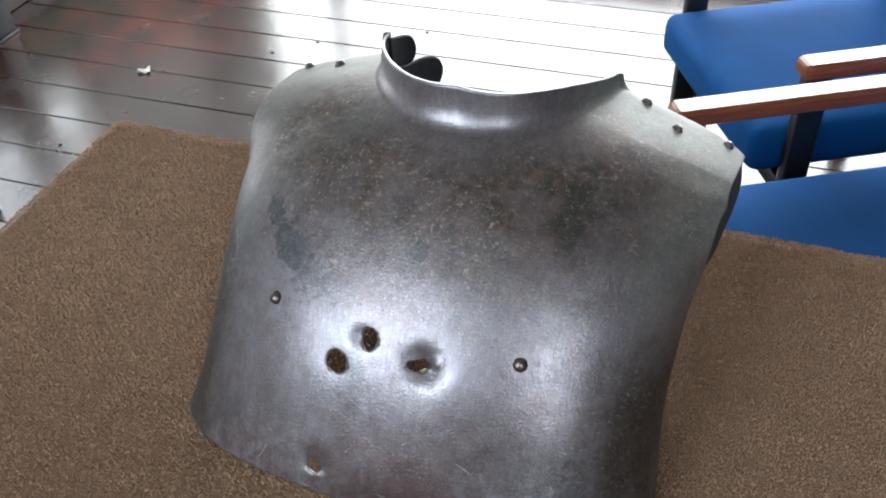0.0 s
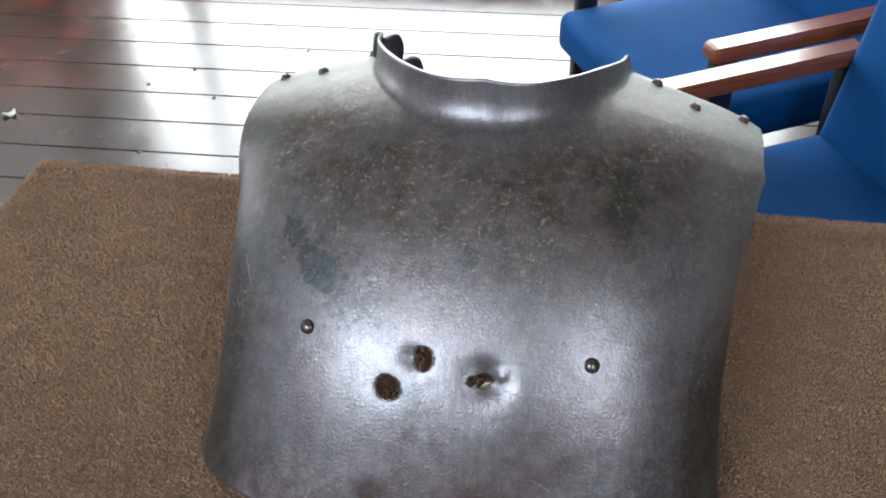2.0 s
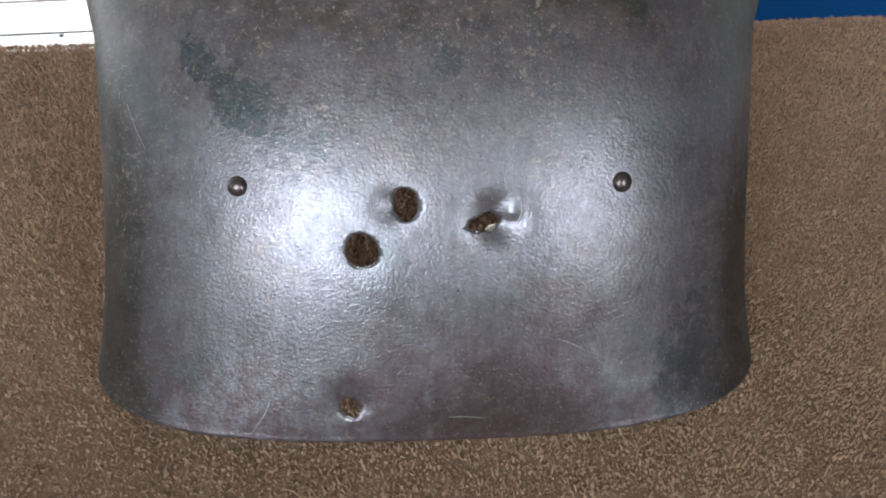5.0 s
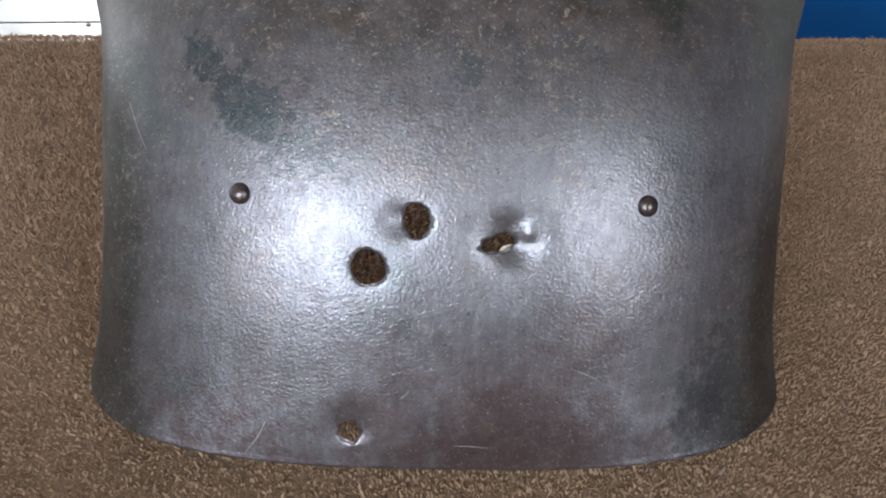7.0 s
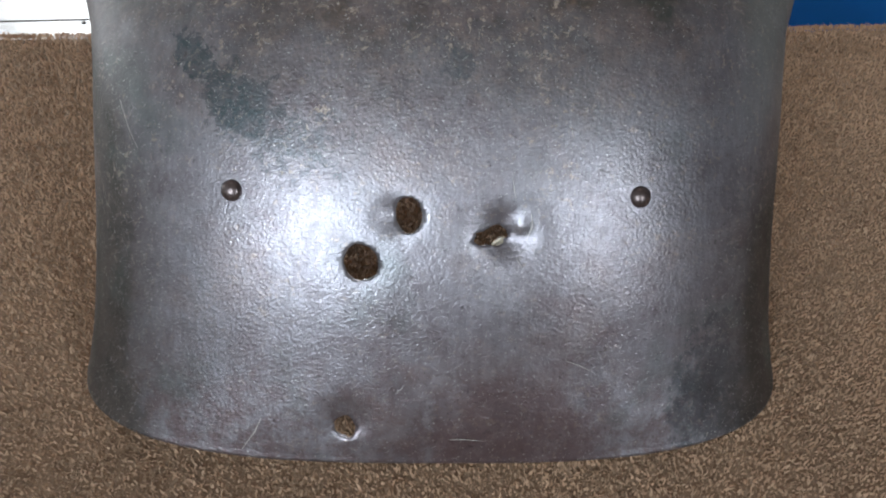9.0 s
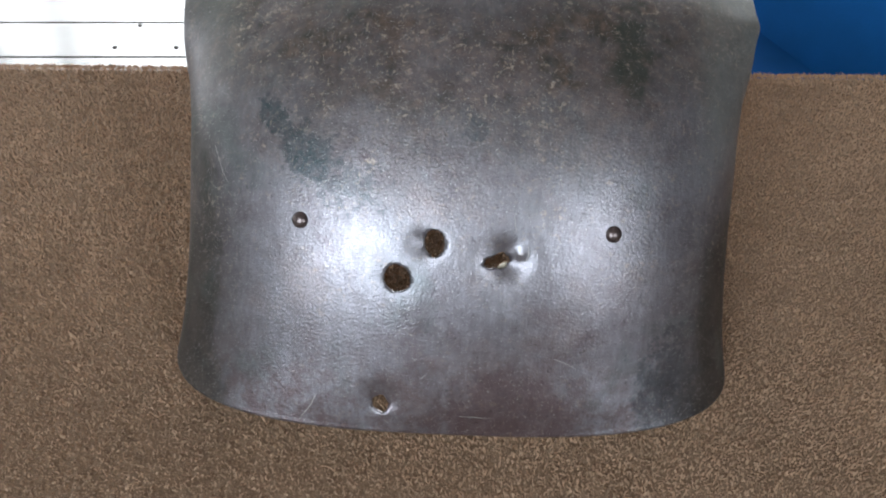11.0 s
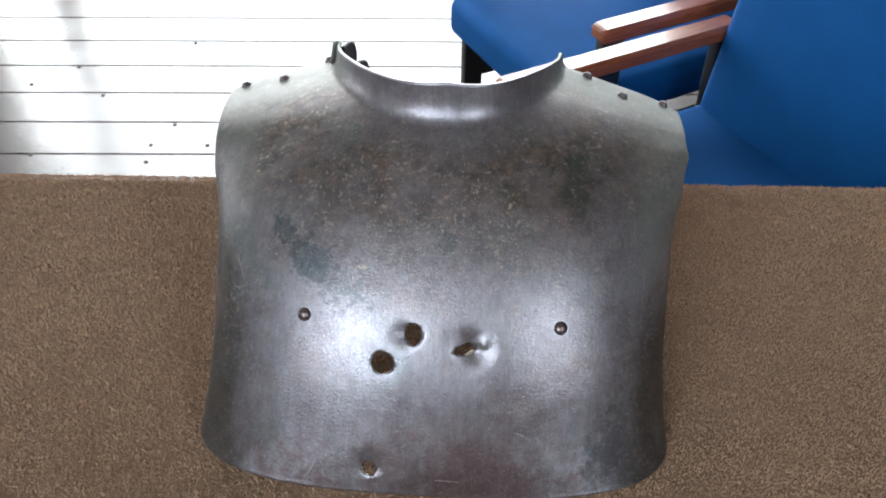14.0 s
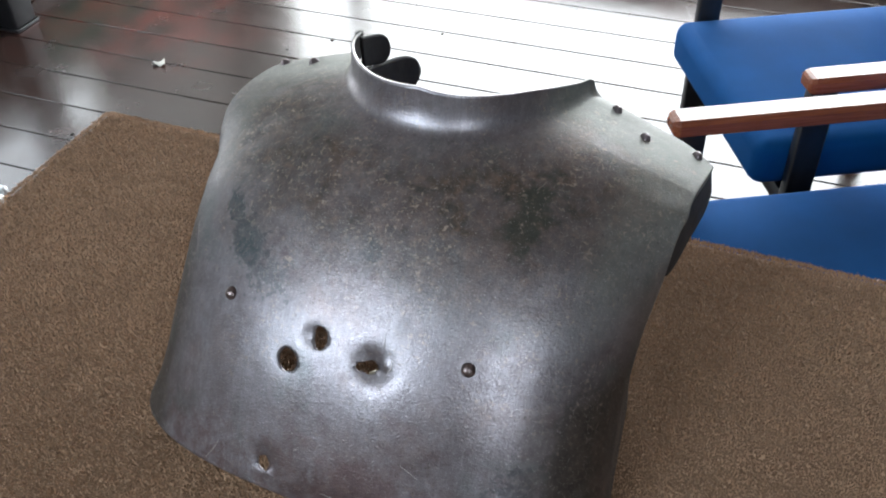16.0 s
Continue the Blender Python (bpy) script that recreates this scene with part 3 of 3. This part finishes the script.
def breastplate_mesh():
    S = SHELL
    half, nr = 210, 330
    neck_part = 0.5
    cols = np.linspace(-1, 1, 2 * half + 1)

    def top(s):
        a = abs(s)
        if a <= neck_part:
            th = a / neck_part
            ang = th / 0.88 * math.pi / 2
            if th <= 0.88:
                x, y = 0.107 * math.sin(ang) ** 0.92, 0.252 - 0.136 * math.cos(ang)
            else:
                k = (th - 0.88) / 0.12
                x, y = 0.107 + 0.006 * k, 0.252 + 0.016 * k
        else:
            k = min(1, (a - neck_part) / (0.88 - neck_part))
            n0 = 0.113 - math.copysign(0.006, s)
            x, y = n0 + (0.2095 - n0) * k, 0.268 - 0.004 * k - 0.026 * k ** 4
        l = S.l_of_y(y)
        if a <= neck_part:
            x -= math.copysign(0.006, s) * (th ** 0.5)
        return math.copysign(np.interp(x, (0, 0.2095), (0, 0.88)) if a <= 0.88 else a, s), l

    tops = [top(s) for s in cols]
    r = np.linspace(0, 1, nr) 
    ease = r * r * (3 - 2 * r)
    Q = np.stack([s + (tq - s) * ease for s, (tq, _) in zip(cols, tops)], 1)
    # the waist edge is lifted in the middle and comes down to the table at both sides
    low = []
    for c in cols:
        up = np.linspace(0, 0.14, 281)
        z = S.at(np.full(up.size, c), up)[:, 2]
        low.append(0.0 if z[0] >= 0.0 else float(np.interp(0.0, z, up)))
    L = np.stack([l0 + (tl - l0) * r for l0, (tq, tl) in zip(low, tops)], 1)
    P = S.at(Q, L)
    nc = len(cols)
    kill = np.zeros((nr - 1, nc - 1), bool)
    for hx, hz, rx, ry, rag in HOLES:
        hl = S.l_of_z(hz)
        rnd = random.Random(int(hx * 1e5))
        ph = [rnd.uniform(0, 6.3) for _ in range(4)]
        def rad(dx, dl):
            a = math.atan2(dl / ry, dx / rx)
            w = 1 + rag * (0.5 * math.sin(2 * a + ph[0]) + 0.4 * math.sin(3 * a + ph[1]) + 0.35 * math.sin(5 * a + ph[2]) + 0.2 * math.sin(9 * a + ph[3]))
            return w
        dx, dl = P[..., 0] - hx, L - hl
        near = (np.abs(dx) < 2.2 * rx) & (np.abs(dl) < 2.2 * ry) & (np.abs(Q) < 0.7)
        inside = np.zeros(near.shape, bool)
        for i, j in np.argwhere(near):
            inside[i, j] = math.hypot(dx[i, j] / rx, dl[i, j] / ry) < rad(dx[i, j], dl[i, j])
        k = (inside[:-1, :-1].astype(int) + inside[1:, :-1] + inside[:-1, 1:] + inside[1:, 1:]) >= 2
        kill |= k
        pad = np.zeros((nr + 1, nc + 1), int)
        pad[1:-1, 1:-1] = k
        cnt = pad[:-1, :-1] + pad[1:, :-1] + pad[:-1, 1:] + pad[1:, 1:]
        for i, j in np.argwhere((cnt > 0) & (cnt < 4)):
            f = rad(dx[i, j], dl[i, j]) / max(1e-6, math.hypot(dx[i, j] / rx, dl[i, j] / ry))
            x, l = hx + dx[i, j] * f, hl + dl[i, j] * f
            L[i, j], Q[i, j] = l, S.q_of(x, l)
            P[i, j] = S.at(Q[i, j], l)
    # dents and slow unevenness, along the surface normal
    gu = np.gradient(P, axis=1)
    gv = np.gradient(P, axis=0)
    N = np.cross(gu, gv)
    N /= np.linalg.norm(N, axis=2)[..., None] + 1e-12
    off = np.zeros(N.shape[:2])
    for x, z, rr, depth in DENTS:
        d2 = ((P[..., 0] - x) ** 2 + (L - S.l_of_z(z)) ** 2) / rr ** 2
        off -= depth * np.exp(-d2) * (np.abs(Q) < 0.6)
    off += 0.00015 * np.sin(P[..., 0] * 47 + 1.3) * np.sin(L * 39)
    # the waist edge ends in a fine rolled bead
    off += 0.00022 * np.exp(-((L - np.array(low)[None, :] - 0.0012) / 0.0016) ** 2)
    # a soft crease runs down and in from the lower end of one arm opening
    u = (L - 0.200) / 0.125
    side = Q - (0.43 + 0.43 * u)
    crease = np.where(side < 0, np.exp(-(side / 0.15) ** 2), np.exp(-(side / 0.06) ** 2))
    off += 0.0030 * crease * np.clip(u, 0, 1) ** 0.8 * np.exp(-(np.clip(u - 0.95, 0, None) / 0.14) ** 2)
    P = P + N * off[..., None]
    verts = [tuple(v) for v in P.reshape(-1, 3)]
    faces = []
    for i in range(nr - 1):
        for j in range(nc - 1):
            if not kill[i, j]:
                a = i * nc + j
                faces.append((a, a + 1, a + nc + 1, a + nc))
    # the standing collar
    inner = [j for j, s in enumerate(cols) if abs(s) <= neck_part + 1e-9]
    prev = [(nr - 1) * nc + j for j in inner]
    rows = 22
    for k in range(1, rows + 1):
        t = k / rows
        cur = []
        for j in inner:
            th = abs(cols[j]) / neck_part
            base = Vector(P[nr - 1, j])
            ang = min(1, th / 0.88) * math.pi / 2
            inw = Vector((-math.copysign(math.sin(ang), cols[j]), math.cos(ang), 0.0))
            bend = max(0.0, (th - 0.5) / 0.5) ** 2 if cols[j] < 0 else 0.0      # one end leans in and forward
            tall = 0.034 - (0.015 if cols[j] < 0 else 0.020) * th + 0.022 * bend
            curl = (0.0 if cols[j] < 0 else 0.005) * max(0, (th - 0.92) / 0.08) ** 2
            p = base + inw * (0.011 * (1 - 0.75 * th) * (1 - (1 - t) ** 3.0) + 0.004 * (1 - th) * t + (curl + (0.0 if cols[j] < 0 else 0.003) * max(0, (th - 0.88) / 0.12)) * t) + Vector((0, 0.02 * tall * t, tall * t ** (1.5 - 0.2 * th)))
            p.x, p.y = p.x + 0.011 * bend * t, p.y - 0.042 * bend * (1 - (1 - t) ** 2)
            cur.append(len(verts))
            verts.append(tuple(p))
        for a in range(len(inner) - 1):
            faces.append((prev[a], prev[a + 1], cur[a + 1], cur[a]))
        prev = cur
    ends = [Vector(P[nr - 1, inner[0]]), Vector(P[nr - 1, inner[-1]])]
    me = bpy.data.meshes.new("plate")
    me.from_pydata(verts, [], faces)
    bm = bmesh.new()
    bm.from_mesh(me)
    bmesh.ops.delete(bm, geom=[v for v in bm.verts if not v.link_faces], context="VERTS")
    bpy.data.meshes.remove(me)
    return bm, ends


plate = thing("breastplate", pose(0, 0, TABLE + 0.001), "dark patinated steel breastplate with shot holes, leaning on brown carpet", "armour")
plate_bm, collar_ends = breastplate_mesh()
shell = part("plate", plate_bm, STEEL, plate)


def collar_lobe(root, sg, z0, z1, sweep, rr, drop):
    """One rounded lobe where the end of the collar runs on towards the back and curls in."""
    bm = bmesh.new()
    ne, nz = 20, 10
    rows = []
    for e in range(ne + 1):
        u = e / ne
        ph = sweep * u
        lobe = math.sqrt(max(0.02, 1 - max(0, (u - 0.6) / 0.4) ** 2.6))
        zc, zh = (z0 + z1) / 2 - drop * u, (z1 - z0) / 2 * lobe
        rows.append([bm.verts.new((root.x - sg * (rr * (1 - math.cos(ph)) + 0.0042), root.y - 0.001 + rr * math.sin(ph), root.z + zc + zh * (k / nz * 2 - 1))) for k in range(nz + 1)])
    for a, b in zip(rows, rows[1:]):
        for k in range(nz):
            f = (a[k], a[k + 1], b[k + 1], b[k])
            bm.faces.new(f if sg < 0 else f[::-1])
    return bm


lobe_root = Vector((-0.0990, 0.221, 0.221))
for dims in ((0.012, 0.0410, 0.20, 0.215, 0.016), (-0.030, 0.0100, 0.17, 0.560, 0.030)):
    lobe_ob = part("collar_lobe", collar_lobe(lobe_root, -1, *dims), BLACKIRON_SHADE, plate, "curled dark lobe at the collar's end")
    lobe_ob.modifiers.new("thickness", "SOLIDIFY").thickness = 0.0026
sol = shell.modifiers.new("thickness", "SOLIDIFY")
sol.thickness, sol.offset, sol.use_even_offset = 0.0026, -1.0, False
shell.data.materials.append(BLACKIRON_SHADE)      # the inside, near black throughout
sol.material_offset, sol.material_offset_rim = 1, 0


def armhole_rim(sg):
    """A rim turned back from the arm opening's edge, black for the shade inside."""
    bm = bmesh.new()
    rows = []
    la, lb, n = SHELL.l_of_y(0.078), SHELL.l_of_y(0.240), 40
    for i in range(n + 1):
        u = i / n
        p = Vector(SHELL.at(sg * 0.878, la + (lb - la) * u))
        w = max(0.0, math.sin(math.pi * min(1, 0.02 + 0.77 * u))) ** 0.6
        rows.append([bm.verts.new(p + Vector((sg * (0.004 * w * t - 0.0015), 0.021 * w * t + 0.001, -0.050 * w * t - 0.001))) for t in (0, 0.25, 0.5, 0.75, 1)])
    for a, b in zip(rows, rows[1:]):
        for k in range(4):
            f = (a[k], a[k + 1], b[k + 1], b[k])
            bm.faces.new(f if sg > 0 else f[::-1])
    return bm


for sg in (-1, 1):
    rim = part("armhole_rim", armhole_rim(sg), BLACKIRON_SHADE, plate, "arm opening rim, black for the shade inside it")
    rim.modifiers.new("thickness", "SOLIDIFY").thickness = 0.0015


def rivet_mesh():
    bm = bmesh.new()
    bmesh.ops.create_uvsphere(bm, u_segments=20, v_segments=12, radius=0.0054)
    for v in bm.verts:
        v.co.z = max(v.co.z * 0.75, -0.001)
    return bm


def facing(p, n):
    return Matrix.Translation(p) @ n.to_track_quat("Z", "Y").to_matrix().to_4x4()


for x, z in ((-0.1, 0.1575), (0.1, 0.1565)):
    l = SHELL.l_of_z(z)
    o = part("rivet", rivet_mesh(), RIVET, plate, "domed iron rivet head")
    o.matrix_basis = facing(SHELL.place(x, l), SHELL.normal(x, l))


def stud_mesh():
    bm = bmesh.new()
    box(bm, -0.0048, 0.0048, -0.0036, 0.0036, -0.002, 0.0042, bevel=0.0012)
    for v in bm.verts:
        k = 1 - 0.5 * max(0, v.co.z) / 0.0042
        v.co.x *= k
        v.co.y *= k
    return bm


for x, y in ((0.127, 0.252), (0.158, 0.228), (0.199, 0.245), (-0.113, 0.256), (-0.152, 0.231), (-0.192, 0.243)):
    best = min(np.linspace(0.25, SHELL.length, 200), key=lambda l: abs(SHELL.place(x, l).y - y))
    o = part("stud", stud_mesh(), STEEL, plate, "broken iron strap stud")
    o.matrix_basis = facing(SHELL.place(x, best), SHELL.normal(x, best))


# ---- chairs ----
def hexbar(x0, x1, y0, y1, z0, z1, ch):
    """A bar along x with chamfered top edges and rounded front."""
    bm = bmesh.new()
    sec = [(y0, z0 + ch * 0.5), (y0 + ch * 0.5, z0), (y1 - ch * 0.5, z0), (y1, z0 + ch * 0.5), (y1, z1 - ch), (y1 - ch, z1), (y0 + ch, z1), (y0, z1 - ch)]
    my, mz = (y0 + y1) / 2, (z0 + z1) / 2
    rings = []
    for x, k in ((x0, 0.55), (x0 + 0.004, 0.85), (x0 + 0.012, 1.0), (x1 - 0.012, 1.0), (x1, 0.7)):
        rings.append([bm.verts.new((x, my + (y - my) * k, mz + (z - mz) * k)) for y, z in sec])
    for a, b in zip(rings, rings[1:]):
        for i in range(8):
            bm.faces.new((a[i], a[(i + 1) % 8], b[(i + 1) % 8], b[i]))
    bm.faces.new(rings[0][::-1])
    bm.faces.new(rings[-1])
    bmesh.ops.recalc_face_normals(bm, faces=bm.faces[:])
    return bm


def cushion(x0, x1, y0, y1, z0, z1, bevel, crown, tilt=None):
    bm = bmesh.new()
    box(bm, x0, x1, y0, y1, z0, z1, bevel=bevel, seg=5)
    big = [f for f in bm.faces if f.calc_area() > 0.01]
    bmesh.ops.subdivide_edges(bm, edges=list({e for f in big for e in f.edges}), cuts=6, use_grid_fill=True)
    cx, cy, hx, hy = (x0 + x1) / 2, (y0 + y1) / 2, (x1 - x0) / 2, (y1 - y0) / 2
    for v in bm.verts:
        if v.co.z > (z0 + z1) / 2:
            u, w = (v.co.x - cx) / hx, (v.co.y - cy) / hy
            v.co.z += crown * (1 - u * u) * (1 - w * w)
    if tilt is not None:
        bmesh.ops.transform(bm, matrix=tilt, verts=bm.verts[:])
    return bm


def office_chair(m):
    ch = thing("armchair", m, "royal blue upholstered armchair with black frame and reddish wooden arms", "chair", "armchairs beyond the table")
    part("seat", cushion(-0.048, 0.535, -0.268, 0.268, 0.365, 0.469, 0.03, 0.012), BLUE, ch, "royal blue fabric seat cushion")
    part("backrest", cushion(-0.26, 0.26, -0.262, 0.262, -0.045, 0.045, 0.028, 0.012, pose(0.555, 0, 0.66, 0, -80, 0)), BLUE, ch, "royal blue fabric back cushion")
    for s in (-1, 1):
        part("armrest", hexbar(0.0, 0.56, s * 0.285 - 0.027, s * 0.285 + 0.027, 0.604, 0.636, 0.008), WOOD, ch, "reddish lacquered wooden armrest", flat=True)
        part("front_leg", one_box(0.012, 0.066, s * 0.285 - 0.014, s * 0.285 + 0.014, 0.0, 0.606, bevel=0.004), BLACK, ch, "black flat steel leg")
        part("back_leg", one_box(0.515, 0.56, s * 0.285 - 0.014, s * 0.285 + 0.014, 0.0, 0.606, bevel=0.004), BLACK, ch, "black flat steel leg")
        part("side_rail", one_box(0.066, 0.515, s * 0.285 - 0.012, s * 0.285 + 0.012, 0.205, 0.352, bevel=0.004), BLACK, ch)
    part("cross_rail", one_box(0.02, 0.05, -0.27, 0.27, 0.31, 0.35, bevel=0.004), BLACK, ch)
    part("cross_rail", one_box(0.475, 0.505, -0.27, 0.27, 0.31, 0.35, bevel=0.004), BLACK, ch)
    return ch


chair = office_chair(pose(0.205, 0.735, 0, 0, 0, 31.0))
copy_thing(chair, pose(0.105, 1.45, 0, 0, 0, 31.0))

# ---- floor of separate boards ----
floor = thing("floor", ROOM, "dark glossy varnished floorboards with worn reddish patches", "floor", kind="structure")
part("subfloor", one_box(WEST - 0.2, EAST + 0.2, NEAR - 0.25, FAR + 0.25, -0.12, -0.022), DARKGAP, floor, flat=True)
PITCH = 0.1585
plank_bm = one_box(WEST - 0.1, EAST + 0.1, 0.0022, PITCH - 0.0022, -0.022, 0.0, bevel=0.0018)
first = part("floorboard", plank_bm, BOARD, floor, flat=True)
y0 = 1.60 - PITCH * 29
SKEW = 1.3      # the boards run a little askew of the walls
first.matrix_basis = pose(0, y0 + math.tan(radians(SKEW)), 0, 0, 0, SKEW)
k = 1
while y0 + k * PITCH < FAR:
    o = new("floorboard", first.data)
    o.parent = floor
    o.matrix_basis = pose(0, y0 + math.tan(radians(SKEW)) + k * PITCH, 0, 0, 0, SKEW)
    k += 1


# ---- scratches and cracks on the plate ----
def scratch(points, width):
    """A hair-thin bare line that follows the shell; points are x and height z of the centre line."""
    bm = bmesh.new()
    pts = []
    for (xa, za), (xb, zb) in zip(points, points[1:]):
        for i in range(6):
            pts.append((xa + (xb - xa) * i / 6, za + (zb - za) * i / 6))
    pts.append(points[-1])
    prev = None
    for i, (x, z) in enumerate(pts):
        l = SHELL.l_of_z(z)
        n = SHELL.normal(x, l)
        p = SHELL.place(x, l) + n * 0.00075
        x2, z2 = pts[min(i + 1, len(pts) - 1)]
        x1, z1 = pts[max(i - 1, 0)]
        d = SHELL.place(x2, SHELL.l_of_z(z2)) - SHELL.place(x1, SHELL.l_of_z(z1))
        side = n.cross(d).normalized() * width * (0.25 + 0.75 * math.sin(math.pi * (i + 0.5) / len(pts)))
        cur = [bm.verts.new(p - side), bm.verts.new(p + n * 0.0002), bm.verts.new(p + side)]
        if prev:
            bm.faces.new((prev[0], prev[1], cur[1], cur[0]))
            bm.faces.new((prev[1], prev[2], cur[2], cur[1]))
        prev = cur
    bmesh.ops.recalc_face_normals(bm, faces=bm.faces[:])
    return bm


for pts, w in (
        ([(-0.0894, 0.0535), (-0.0935, 0.0451), (-0.1013, 0.034)], 0.00035), ([(-0.162, 0.190), (-0.157, 0.180), (-0.151, 0.171)], 0.0002),
        ([(0.0663, 0.085), (0.0735, 0.0821), (0.0808, 0.0782)], 0.00022), ([(0.0074, 0.0451), (0.016, 0.0450), (0.0255, 0.0441)], 0.00022),
        ([(0.0362, 0.1650), (0.037, 0.160), (0.0379, 0.1565)], 0.0002), ([(0.0386, 0.1336), (0.040, 0.1315), (0.0419, 0.129)], 0.0002),
        ([(-0.020, 0.070), (-0.016, 0.073)], 0.00025), ([(0.0455, 0.151), (0.0462, 0.146), (0.0435, 0.141)], 0.0003)):
    part("scratch", scratch(pts, w), SCRATCH, plate, "bright bare scratch line")


# ---- small things on and along the floor ----
def nail_mesh():
    bm = bmesh.new()
    bmesh.ops.create_cone(bm, cap_ends=True, segments=10, radius1=0.0075, radius2=0.005, depth=0.003)
    return bm


nail = None
for x, y in ((-0.931, 2.186), (-1.23, 1.54), (-0.90, 1.53), (-0.91, 1.61), (-1.70, 1.225), (-1.13, 1.855), (-1.26, 2.01), (-0.87, 1.715), (-1.37, 1.90), (-0.75, 1.62)):
    m = pose(x, y, 0.001)
    if nail is None:
        nail = tagged(part("floor_nail", nail_mesh(), IRON), "dark iron nail head in the floorboards", "nail", "nails in the floor")
        nail.matrix_world = m
    else:
        copy_thing(nail, m)

bm = bmesh.new()
bmesh.ops.create_grid(bm, x_segments=6, y_segments=5, size=0.02)
for v in bm.verts:
    v.co.z = 0.006 + 0.006 * math.sin(v.co.x * 190 + 1) * math.cos(v.co.y * 170)
    v.co.y *= 0.6 + 0.3 * math.sin(v.co.x * 120)
scrap = tagged(part("paper_scrap", bm, PAPER), "crumpled pale paper scrap on the floorboards", "litter")
scrap.matrix_world = pose(-1.712, 1.657, 0.001, 0, 0, 35)
scrap.modifiers.new("thickness", "SOLIDIFY").thickness = 0.001

stand = thing("display_stand", ROOM @ pose(-1.66, 0.84, 0), "grey metal floor stand with a black upright", "stand")
part("base_frame", one_box(-0.16, 0.06, 0.0, 0.13, 0.0, 0.028, bevel=0.006), ALU, stand, "brushed grey metal base plate")
part("base_rim", one_box(-0.15, 0.05, 0.135, 0.155, 0.0, 0.036, bevel=0.006), ALU, stand)
part("upright", one_box(-0.16, -0.09, -0.06, 0.0, 0.0, 0.75, bevel=0.008), BLACK, stand, "black steel upright")

post = thing("black_stand", ROOM @ pose(-2.29, 1.80, 0), "black painted upright post beside the green panel", "post")
part("post", one_box(-0.05, 0.05, -0.05, 0.05, 0.012, 1.9, bevel=0.006), BLACK, post)
part("foot", one_box(-0.056, 0.056, -0.056, 0.056, 0.0, 0.012, bevel=0.002), BLACK, post)


# ---- torn metal at the gash ----
def torn_flap():
    bm = bmesh.new()
    l = SHELL.l_of_z(0.1405)
    n = SHELL.normal(0.03, l)
    ring = []
    for x, dz, deep in ((0.0285, -0.0050, 0.0055), (0.0345, -0.0022, 0.0050), (0.0335, 0.0005, 0.0075), (0.0300, -0.0012, 0.0100), (0.0275, -0.0035, 0.0085)):
        ring.append(bm.verts.new(SHELL.place(x, l + dz) - n * deep))
    mid = bm.verts.new(SHELL.place(0.0305, l - 0.0022) - n * 0.0058)
    for i in range(5):
        bm.faces.new((ring[i], ring[(i + 1) % 5], mid))
    bmesh.ops.recalc_face_normals(bm, faces=bm.faces[:])
    return bm


flap = part("torn_flap", torn_flap(), TORN, plate, "pale torn flap of metal in the gash")
flap.modifiers.new("thickness", "SOLIDIFY").thickness = 0.0012
